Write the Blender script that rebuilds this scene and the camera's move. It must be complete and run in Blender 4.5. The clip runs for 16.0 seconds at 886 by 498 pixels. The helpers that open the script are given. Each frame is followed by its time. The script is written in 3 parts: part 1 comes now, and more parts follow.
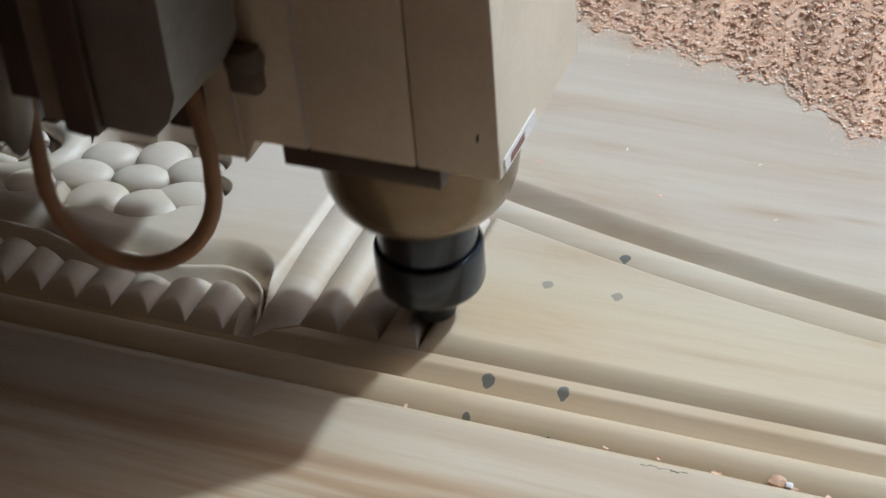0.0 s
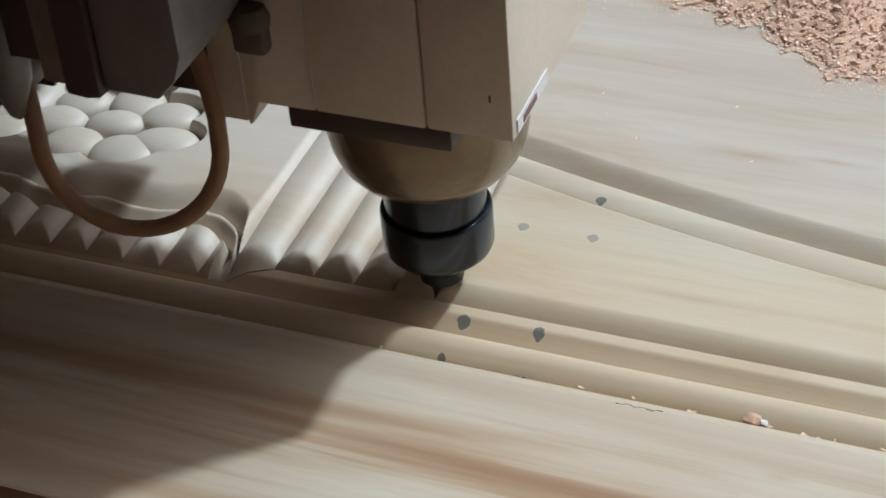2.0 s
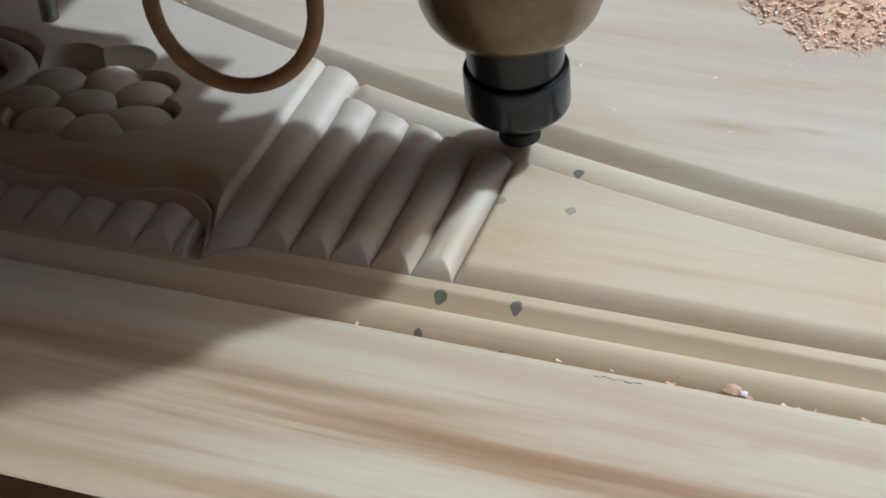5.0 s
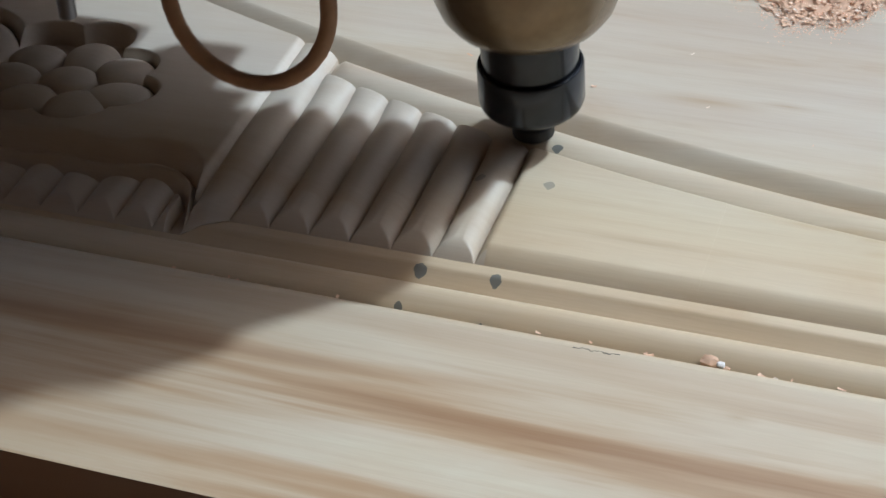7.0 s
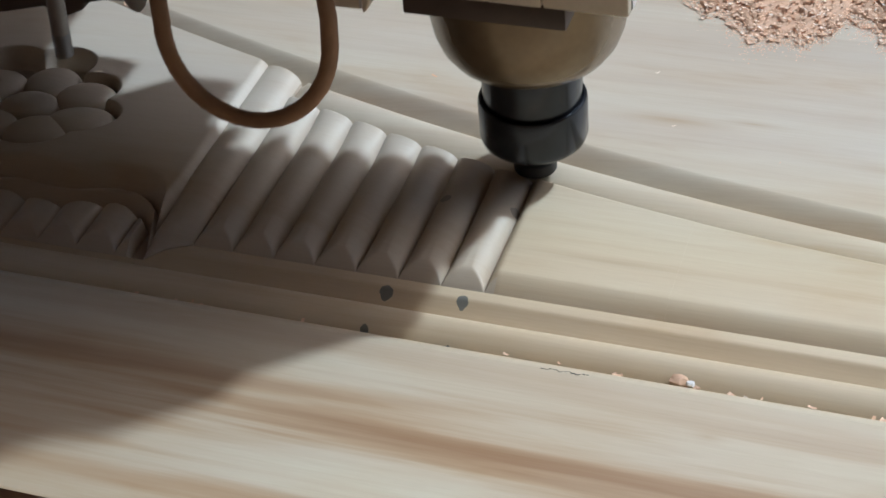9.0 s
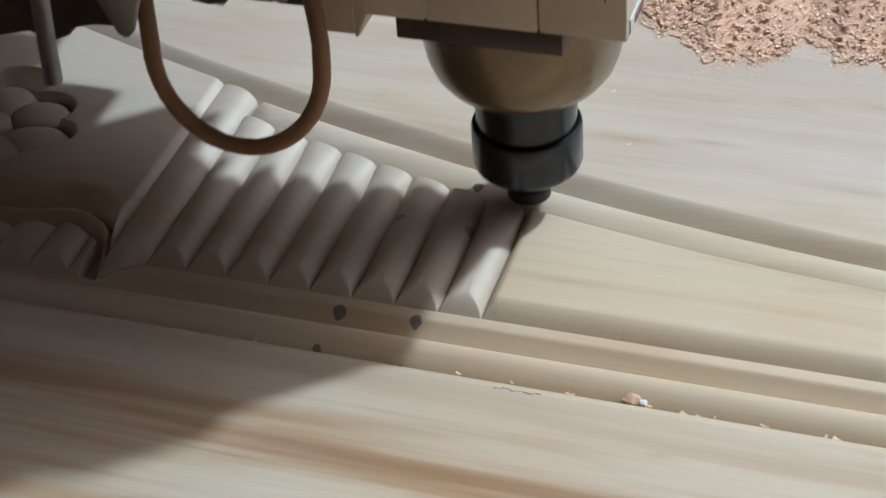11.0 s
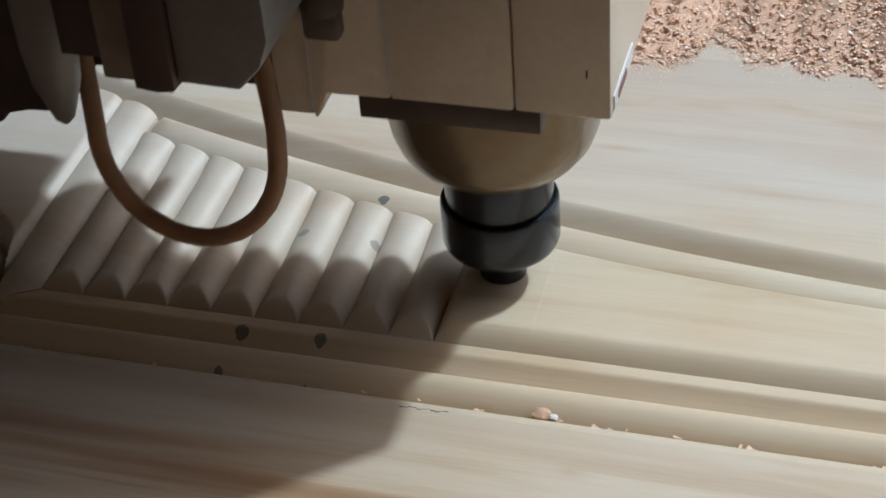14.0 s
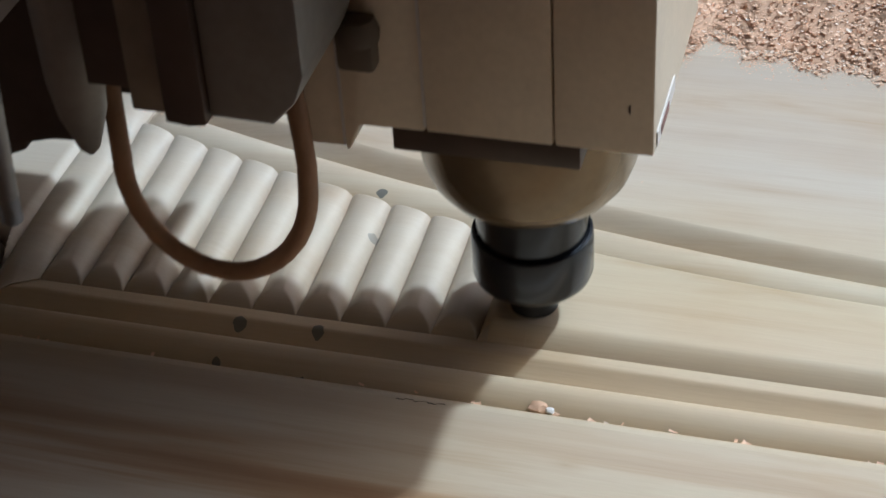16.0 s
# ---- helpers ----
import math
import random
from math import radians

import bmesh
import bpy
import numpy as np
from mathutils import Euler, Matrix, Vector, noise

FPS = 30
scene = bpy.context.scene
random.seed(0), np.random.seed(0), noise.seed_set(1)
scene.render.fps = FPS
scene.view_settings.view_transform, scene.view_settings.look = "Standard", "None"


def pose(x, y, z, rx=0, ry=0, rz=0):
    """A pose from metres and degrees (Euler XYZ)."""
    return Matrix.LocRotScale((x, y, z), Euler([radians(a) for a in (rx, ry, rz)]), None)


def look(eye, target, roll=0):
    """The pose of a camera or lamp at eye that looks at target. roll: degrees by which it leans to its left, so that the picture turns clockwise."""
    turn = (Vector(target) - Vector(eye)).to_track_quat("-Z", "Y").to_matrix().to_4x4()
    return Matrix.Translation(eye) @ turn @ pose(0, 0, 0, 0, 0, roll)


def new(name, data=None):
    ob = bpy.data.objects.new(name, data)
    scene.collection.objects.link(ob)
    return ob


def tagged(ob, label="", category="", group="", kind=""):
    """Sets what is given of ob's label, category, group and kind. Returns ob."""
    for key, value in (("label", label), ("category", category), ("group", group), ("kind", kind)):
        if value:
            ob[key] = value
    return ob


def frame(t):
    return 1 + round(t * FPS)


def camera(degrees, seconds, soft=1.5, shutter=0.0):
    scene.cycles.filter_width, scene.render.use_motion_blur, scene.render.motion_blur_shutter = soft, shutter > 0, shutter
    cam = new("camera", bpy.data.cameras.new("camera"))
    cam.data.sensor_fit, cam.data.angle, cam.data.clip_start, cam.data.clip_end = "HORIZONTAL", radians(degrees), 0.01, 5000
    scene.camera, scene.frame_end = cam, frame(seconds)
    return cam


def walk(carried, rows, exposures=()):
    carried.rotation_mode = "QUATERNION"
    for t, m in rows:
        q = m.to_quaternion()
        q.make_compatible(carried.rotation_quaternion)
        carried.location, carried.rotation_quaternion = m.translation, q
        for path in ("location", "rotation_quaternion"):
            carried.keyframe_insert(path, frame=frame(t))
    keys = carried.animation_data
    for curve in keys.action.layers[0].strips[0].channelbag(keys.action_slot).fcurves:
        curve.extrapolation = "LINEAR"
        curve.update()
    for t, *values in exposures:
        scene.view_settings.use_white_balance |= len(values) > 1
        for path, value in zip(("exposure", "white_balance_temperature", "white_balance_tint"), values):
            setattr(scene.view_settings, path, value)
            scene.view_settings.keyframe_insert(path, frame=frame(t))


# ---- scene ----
cam = camera(27.76, 16.0, shutter=0.4)
PATH = [
    (0, look((0.2053, -0.3517, 0.3349), (0.0436, 0.0084, 0.0280), -5.06)),
    (0.5, look((0.2067, -0.3512, 0.3341), (0.0465, 0.0076, 0.0249), -5.05)),
    (1, look((0.2087, -0.3515, 0.3332), (0.0518, 0.0072, 0.0222), -4.70)),
    (1.5, look((0.2080, -0.3521, 0.3318), (0.0525, 0.0059, 0.0193), -4.88)),
    (2, look((0.2085, -0.3537, 0.3288), (0.0525, 0.0020, 0.0139), -5.03)),
    (2.5, look((0.2100, -0.3530, 0.3278), (0.0543, 0.0015, 0.0115), -4.62)),
    (3, look((0.2119, -0.3511, 0.3276), (0.0570, 0.0041, 0.0117), -4.59)),
    (3.5, look((0.2140, -0.3521, 0.3279), (0.0605, 0.0040, 0.0121), -4.99)),
    (4, look((0.2120, -0.3490, 0.3247), (0.0560, 0.0060, 0.0090), -5.56)),
    (6.5, look((0.2126, -0.3542, 0.3207), (0.0640, 0.0003, 0.0009), -5.35)),
    (7, look((0.2135, -0.3554, 0.3205), (0.0657, -0.0009, 0.0003), -5.18)),
    (7.5, look((0.2151, -0.3563, 0.3210), (0.0689, 0.0008, 0.0031), -5.13)),
    (8, look((0.2124, -0.3533, 0.3181), (0.0674, 0.0066, 0.0028), -5.13)),
    (8.5, look((0.2117, -0.3521, 0.3169), (0.0688, 0.0077, 0.0004), -5.34)),
    (9, look((0.2131, -0.3527, 0.3166), (0.0724, 0.0091, 0.0014), -4.95)),
    (9.2, look((0.2138, -0.3526, 0.3159), (0.0735, 0.0105, 0.0021), -4.93)),
    (11.5, look((0.2185, -0.3482, 0.3146), (0.0843, 0.0191, 0.0031), -4.32)),
    (12, look((0.2182, -0.3462, 0.3132), (0.0828, 0.0176, -0.0020), -4.87)),
    (12.5, look((0.2216, -0.3436, 0.3132), (0.0900, 0.0216, -0.0020), -5.15)),
    (13, look((0.2224, -0.3420, 0.3126), (0.0939, 0.0264, -0.0001), -5.21)),
    (13.5, look((0.2234, -0.3394, 0.3115), (0.0983, 0.0306, -0.0006), -4.90)),
    (14, look((0.2241, -0.3360, 0.3082), (0.1048, 0.0367, -0.0030), -4.46)),
    (14.5, look((0.2230, -0.3391, 0.3077), (0.1029, 0.0308, -0.0066), -4.62)),
    (15, look((0.2216, -0.3425, 0.3101), (0.1037, 0.0267, -0.0058), -4.01)),
    (15.5, look((0.2228, -0.3406, 0.3095), (0.1047, 0.0304, -0.0042), -3.94)),
    (16, look((0.2237, -0.3380, 0.3085), (0.1060, 0.0346, -0.0035), -3.85)),
]
walk(cam, PATH, [(0.0, 0.0, 5390, 5), (16.0, 0.0, 5390, 5)])

# ---- light ----
world = bpy.data.worlds.new("sky_world")
scene.world = world
world.use_nodes = True
wn = world.node_tree.nodes
sky = wn.new("ShaderNodeTexSky")
sky.sky_type = "NISHITA"
sky.sun_disc = False
sky.dust_density = 5.0
sky.ozone_density = 0.3
SUN_TO = Vector((0.0485, 0.0415, 0.078)).normalized()
sky.sun_elevation = math.asin(SUN_TO.z)
sky.sun_rotation = math.atan2(SUN_TO.x, SUN_TO.y)
world.node_tree.links.new(sky.outputs[0], wn["Background"].inputs[0])
wn["Background"].inputs[1].default_value = 0.118
sun = new("sun", bpy.data.lights.new("sun", "SUN"))
sun.data.energy = 2.42
sun.data.angle = radians(2.6)
sun.data.color = (0.94, 1.0, 1.01)
sun.matrix_world = look(SUN_TO * 3, (0, 0, 0))
scene.view_settings.exposure = 0.0


# ---- materials ----
def material(name, rough=0.5, metal=0.0, spec=0.5):
    m = bpy.data.materials.new(name)
    m.use_nodes = True
    b = m.node_tree.nodes["Principled BSDF"]
    b.inputs["Roughness"].default_value = rough
    b.inputs["Metallic"].default_value = metal
    b.inputs["Specular IOR Level"].default_value = spec
    return m, m.node_tree.nodes, m.node_tree.links, b


def ramp(nodes, links, fac, stops):
    r = nodes.new("ShaderNodeValToRGB")
    while len(r.color_ramp.elements) < len(stops):
        r.color_ramp.elements.new(0.5)
    for e, (p, c) in zip(r.color_ramp.elements, stops):
        e.position, e.color = p, (*c, 1)
    links.new(fac, r.inputs[0])
    return r.outputs[0]


def noise_of(nodes, links, vec, scale, detail=4, rough=0.55, stretch=(1, 1, 1), turn=0.0, dist=0.0, shift=(0, 0, 0)):
    mp = nodes.new("ShaderNodeMapping")
    mp.inputs["Scale"].default_value = stretch
    mp.inputs["Rotation"].default_value = (0, 0, turn)
    mp.inputs["Location"].default_value = shift
    links.new(vec, mp.inputs[0])
    n = nodes.new("ShaderNodeTexNoise")
    n.inputs["Scale"].default_value = scale
    n.inputs["Detail"].default_value = detail
    n.inputs["Roughness"].default_value = rough
    n.inputs["Distortion"].default_value = dist
    links.new(mp.outputs[0], n.inputs["Vector"])
    return n.outputs["Fac"]


def mix(nodes, links, fac, a, b, how="MIX"):
    n = nodes.new("ShaderNodeMix")
    n.data_type, n.blend_type = "RGBA", how
    for sock, val in ((n.inputs[0], fac), (n.inputs[6], a), (n.inputs[7], b)):
        if isinstance(val, (int, float)):
            sock.default_value = val
        elif isinstance(val, tuple):
            sock.default_value = (*val, 1)
        else:
            links.new(val, sock)
    return n.outputs[2]


def bump(nodes, links, bsdf, height, strength, distance):
    n = nodes.new("ShaderNodeBump")
    n.inputs["Strength"].default_value = strength
    n.inputs["Distance"].default_value = distance
    links.new(height, n.inputs["Height"])
    links.new(n.outputs[0], bsdf.inputs["Normal"])


STAINS = [(0.0607, -0.0068, 0.0021), (0.0827, -0.0062, 0.0020), (0.0832, 0.0521, 0.0018), (0.0656, 0.0318, 0.0019),
          (0.0868, 0.0322, 0.0019), (0.0601, -0.0232, 0.0013), (0.0841, -0.0247, 0.0014)]


STREAKS_AND_SHADE = [(0.121, 0.0835, 0.030, 0.0052, 0.75), (0.145, 0.0865, 0.016, 0.0030, 0.6), (0.062, 0.105, 0.035, 0.0050, 0.45),
           (0.190, 0.072, 0.040, 0.0050, 0.45), (0.158, -0.045, 0.008, 0.0040, 0.45), (0.120, 0.014, 0.045, 0.0030, 0.45),
           # Lower left of the near board: browner wood, soft penumbra painted in too.
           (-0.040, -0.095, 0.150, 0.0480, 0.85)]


def pine(name, stains=(), fresh=0.0):
    m, n, l, b = material(name, 0.48, 0.0, 0.6)
    co = n.new("ShaderNodeTexCoord").outputs["Object"]
    broad = noise_of(n, l, co, 1.0, 4, 0.54, (3.2, 62.0, 9.0), 0.02, 0.35)
    place = n.new("ShaderNodeSeparateXYZ")
    l.new(co, place.inputs[0])
    heart = n.new("ShaderNodeMapRange")
    heart.inputs["From Min"].default_value, heart.inputs["From Max"].default_value = -0.062, -0.030
    heart.inputs["To Min"].default_value, heart.inputs["To Max"].default_value = 1.0, 0.22
    l.new(place.outputs[1], heart.inputs["Value"])
    fine = noise_of(n, l, co, 1.0, 4, 0.6, (9.0, 210.0, 25.0), 0.05, 0.2)
    fibre = noise_of(n, l, co, 1.0, 3, 0.6, (90.0, 1800.0, 900.0), 0.03)
    base = ramp(n, l, broad, [(0.34, (0.64, 0.575, 0.445)), (0.45, (0.60, 0.51, 0.385)), (0.54, (0.47, 0.335, 0.21)), (0.64, (0.35, 0.215, 0.12))])
    # Cool sky sheen on the far wood, put into the colour as paleness.
    far_sheen = n.new("ShaderNodeMapRange")
    far_sheen.inputs["From Min"].default_value, far_sheen.inputs["From Max"].default_value = 0.02, 0.075
    l.new(place.outputs[1], far_sheen.inputs["Value"])
    lit_sap = mix(n, l, far_sheen.outputs[0], (0.655, 0.565, 0.39), (0.61, 0.555, 0.475))
    # Yellower near wood; warm bounce on the near slopes is painted in.
    near_warmth = n.new("ShaderNodeMapRange")
    near_warmth.inputs["From Min"].default_value, near_warmth.inputs["From Max"].default_value = 0.006, 0.028
    l.new(place.outputs[1], near_warmth.inputs["Value"])
    lit_sap = mix(n, l, near_warmth.outputs[0], (0.665, 0.55, 0.385), lit_sap)
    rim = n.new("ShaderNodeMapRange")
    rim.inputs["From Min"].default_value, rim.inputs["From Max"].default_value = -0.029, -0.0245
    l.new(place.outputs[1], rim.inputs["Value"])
    lit_sap = mix(n, l, rim.outputs[0], (0.63, 0.555, 0.435), lit_sap)
    base = mix(n, l, heart.outputs[0], lit_sap, base)
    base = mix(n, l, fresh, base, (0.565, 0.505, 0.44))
    streak = ramp(n, l, fine, [(0.36, (1.0, 1.0, 1.0)), (0.56, (0.96, 0.93, 0.90)), (0.70, (0.84, 0.75, 0.66))])
    cloud = ramp(n, l, noise_of(n, l, co, 1.0, 4, 0.6, (9.0, 34.0, 5.0), 0.08, 0.6, (3.1, 1.7, 0)), [(0.40, (1.0, 1.0, 1.0)), (0.56, (0.97, 0.94, 0.90)), (0.70, (0.86, 0.76, 0.64))])
    col = mix(n, l, 0.9, base, cloud, "MULTIPLY")
    col = mix(n, l, 0.32 * (1 - fresh), col, streak, "MULTIPLY")
    fib = ramp(n, l, fibre, [(0.3, (0.93, 0.92, 0.90)), (0.7, (1.0, 1.0, 1.0))])
    col = mix(n, l, 0.7, col, fib, "MULTIPLY")
    lines = noise_of(n, l, co, 1.0, 2, 0.5, (5.0, 420.0, 60.0), 0.035, 0.5, (0.7, 2.3, 0))
    col = mix(n, l, 0.2 * (1 - fresh), col, ramp(n, l, lines, [(0.52, (1.0, 1.0, 1.0)), (0.60, (0.90, 0.83, 0.74)), (0.66, (1.0, 1.0, 1.0))]), "MULTIPLY")
    if stains:
        wob = n.new("ShaderNodeTexNoise")
        wob.inputs["Scale"].default_value = 500
        l.new(co, wob.inputs["Vector"])
        sep = n.new("ShaderNodeSeparateXYZ")
        l.new(co, sep.inputs[0])
        total = None
        for x, y, r in stains:
            parts = []
            for out, c in ((sep.outputs[0], x), (sep.outputs[1], y)):
                d = n.new("ShaderNodeMath")
                d.operation = "SUBTRACT"
                l.new(out, d.inputs[0])
                d.inputs[1].default_value = c
                p = n.new("ShaderNodeMath")
                p.operation = "POWER"
                a = n.new("ShaderNodeMath")
                a.operation = "ABSOLUTE"
                l.new(d.outputs[0], a.inputs[0])
                q = n.new("ShaderNodeMath")
                q.operation = "DIVIDE"
                l.new(a.outputs[0], q.inputs[0])
                q.inputs[1].default_value = r
                l.new(q.outputs[0], p.inputs[0])
                p.inputs[1].default_value = 1.7
                parts.append(p.outputs[0])
            s = n.new("ShaderNodeMath")
            s.operation = "ADD"
            l.new(parts[0], s.inputs[0])
            l.new(parts[1], s.inputs[1])
            s2 = n.new("ShaderNodeMath")
            s2.operation = "MULTIPLY_ADD"
            l.new(wob.outputs["Fac"], s2.inputs[0])
            s2.inputs[1].default_value = 1.2
            l.new(s.outputs[0], s2.inputs[2])
            lt = n.new("ShaderNodeMath")
            lt.operation = "LESS_THAN"
            l.new(s2.outputs[0], lt.inputs[0])
            lt.inputs[1].default_value = 1.45
            thin = n.new("ShaderNodeMath")
            thin.operation = "MULTIPLY"
            l.new(lt.outputs[0], thin.inputs[0])
            thin.inputs[1].default_value = 0.6 if 0.02 < y < 0.045 else 1.0
            lt = thin
            if total is None:
                total = lt.outputs[0]
            else:
                mx = n.new("ShaderNodeMath")
                mx.operation = "MAXIMUM"
                l.new(total, mx.inputs[0])
                l.new(lt.outputs[0], mx.inputs[1])
                total = mx.outputs[0]
        half = n.new("ShaderNodeMath")
        half.operation = "MULTIPLY"
        l.new(total, half.inputs[0])
        half.inputs[1].default_value = 0.85
        col = mix(n, l, half.outputs[0], col, (0.10, 0.11, 0.11))
    if stains and not fresh:
        for x, y, rx, ry, much in STREAKS_AND_SHADE:
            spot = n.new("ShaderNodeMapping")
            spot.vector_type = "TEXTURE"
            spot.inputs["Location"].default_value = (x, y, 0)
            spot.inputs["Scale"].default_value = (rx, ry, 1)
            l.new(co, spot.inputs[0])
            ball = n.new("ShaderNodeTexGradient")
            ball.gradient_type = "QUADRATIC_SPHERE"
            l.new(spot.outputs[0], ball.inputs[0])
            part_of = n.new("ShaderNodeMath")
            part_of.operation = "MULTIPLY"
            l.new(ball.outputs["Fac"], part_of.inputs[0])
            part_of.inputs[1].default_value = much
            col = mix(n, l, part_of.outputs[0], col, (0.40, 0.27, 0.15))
    l.new(col, b.inputs["Base Color"])
    bump(n, l, b, fibre, 0.1, 0.0003)
    return m


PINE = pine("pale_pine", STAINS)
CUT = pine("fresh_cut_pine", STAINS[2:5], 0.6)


def plain(name, colour, rough, metal=0.0, spec=0.5, grain=300.0, dark=0.8, bumps=0.1):
    m, n, l, b = material(name, rough, metal, spec)
    co = n.new("ShaderNodeTexCoord").outputs["Object"]
    big = noise_of(n, l, co, 25.0, 4, 0.6)
    small = noise_of(n, l, co, grain, 3, 0.6)
    lo = tuple(c * dark for c in colour)
    col = ramp(n, l, big, [(0.35, lo), (0.6, colour)])
    col = mix(n, l, 0.5, col, ramp(n, l, small, [(0.3, (0.86, 0.85, 0.84)), (0.7, (1.0, 1.0, 1.0))]), "MULTIPLY")
    l.new(col, b.inputs["Base Color"])
    bump(n, l, b, small, bumps, 0.0004)
    return m


WHITE = plain("ivory_paint", (0.79, 0.695, 0.55), 0.42, 0.0, 0.5, 500, 0.88, 0.06)
NOSE = plain("spindle_nose_paint", (0.25, 0.19, 0.12), 0.27, 0.6, 0.5, 400, 0.75, 0.05)
STEEL = plain("blackened_steel", (0.055, 0.060, 0.070), 0.22, 0.8, 0.5, 600, 0.6, 0.1)
CARBIDE = plain("dark_cutter_steel", (0.03, 0.03, 0.032), 0.45, 0.5, 0.5, 600, 0.7, 0.1)
GREY = plain("grey_metal", (0.30, 0.29, 0.27), 0.45, 0.3, 0.5, 400, 0.75, 0.1)
BROWN = plain("dark_brown_metal", (0.10, 0.07, 0.055), 0.5, 0.2, 0.5, 300, 0.6, 0.2)
SMUDGE = plain("dusty_bolt", (0.17, 0.14, 0.11), 0.65, 0.0, 0.4, 300, 0.6, 0.3)
DUSTY = plain("dusty_metal", (0.33, 0.28, 0.22), 0.6, 0.0, 0.4, 250, 0.55, 0.3)
HOSE = plain("brown_hose", (0.48, 0.285, 0.16), 0.6, 0.0, 0.4, 700, 0.6, 0.4)
BED = plain("dark_bed_board", (0.11, 0.06, 0.04), 0.7, 0.0, 0.3, 150, 0.6, 0.3)
CHIP = plain("wood_chip", (0.76, 0.50, 0.34), 0.7, 0.0, 0.3, 900, 0.7, 0.2)
FLOOR = plain("warm_bounce_floor", (0.26, 0.20, 0.15), 0.8, 0.0, 0.3, 60, 0.7, 0.2)
LABEL = plain("white_label", (0.75, 0.72, 0.70), 0.4, 0.0, 0.5, 500, 0.9, 0.02)
RED = plain("red_print", (0.22, 0.10, 0.08), 0.5, 0.0, 0.4, 500, 0.8, 0.02)


# ---- building helpers ----
def part(name, bm, mat, parent=None, label="", smooth=True):
    me = bpy.data.meshes.new(name)
    bm.normal_update()
    bm.to_mesh(me)
    bm.free()
    me.materials.append(mat)
    if smooth:
        me.polygons.foreach_set("use_smooth", [True] * len(me.polygons))
        me.set_sharp_from_angle(angle=radians(38))
    ob = new(name, me)
    if parent:
        ob.parent = parent
    if label:
        ob["label"] = label
    return ob


def empty(name):
    ob = new(name)
    ob.empty_display_size = 0.01
    return ob


def box_bm(x0, x1, y0, y1, z0, z1, bevel=0.0008):
    bm = bmesh.new()
    bmesh.ops.create_cube(bm, size=1.0)
    for v in bm.verts:
        v.co = Vector(((x0 + x1) / 2 + v.co.x * (x1 - x0), (y0 + y1) / 2 + v.co.y * (y1 - y0), (z0 + z1) / 2 + v.co.z * (z1 - z0)))
    if bevel:
        bmesh.ops.bevel(bm, geom=bm.edges[:], offset=bevel, segments=2, affect="EDGES", profile=0.5)
    return bm


def prism_bm(outline, y0, y1, bevel=0.0008):
    """An outline of (x, z) points, pushed from y0 to y1."""
    bm = bmesh.new()
    a = [bm.verts.new((x, y0, z)) for x, z in outline]
    b = [bm.verts.new((x, y1, z)) for x, z in outline]
    n = len(a)
    bm.faces.new(a)
    bm.faces.new(b[::-1])
    for i in range(n):
        bm.faces.new((a[i], b[i], b[(i + 1) % n], a[(i + 1) % n]))
    bmesh.ops.recalc_face_normals(bm, faces=bm.faces[:])
    if bevel:
        bmesh.ops.bevel(bm, geom=bm.edges[:], offset=bevel, segments=2, affect="EDGES", profile=0.5)
    return bm


def lathe_bm(profile, n=64):
    """A profile of (radius, z) points turned round the z axis."""
    bm = bmesh.new()
    rings = []
    for r, z in profile:
        rings.append([bm.verts.new((r * math.cos(2 * math.pi * i / n), r * math.sin(2 * math.pi * i / n), z)) for i in range(n)])
    for a, b in zip(rings, rings[1:]):
        for i in range(n):
            bm.faces.new((a[i], a[(i + 1) % n], b[(i + 1) % n], b[i]))
    bm.faces.new(rings[0][::-1])
    bm.faces.new(rings[-1])
    bmesh.ops.recalc_face_normals(bm, faces=bm.faces[:])
    return bm


def tube_bm(path, radius, n=12, rough=0.0, seed=1, ribs=0.0):
    rng = random.Random(seed)
    bm = bmesh.new()
    rings = []
    for i, p in enumerate(path):
        d = (path[min(i + 1, len(path) - 1)] - path[max(i - 1, 0)]).normalized()
        side = d.cross(Vector((0.03, 1, 0.02))).normalized()
        up = side.cross(d)
        r = radius * (1 + rough * rng.uniform(-1, 1) + ribs * (i % 2))
        rings.append([bm.verts.new(p + (side * math.cos(2 * math.pi * k / n) + up * math.sin(2 * math.pi * k / n)) * r * (1 + rough * rng.uniform(-0.5, 0.5))) for k in range(n)])
    for a, b in zip(rings, rings[1:]):
        for k in range(n):
            bm.faces.new((a[k], a[(k + 1) % n], b[(k + 1) % n], b[k]))
    bm.faces.new(rings[0][::-1])
    bm.faces.new(rings[-1])
    bmesh.ops.recalc_face_normals(bm, faces=bm.faces[:])
    return bm


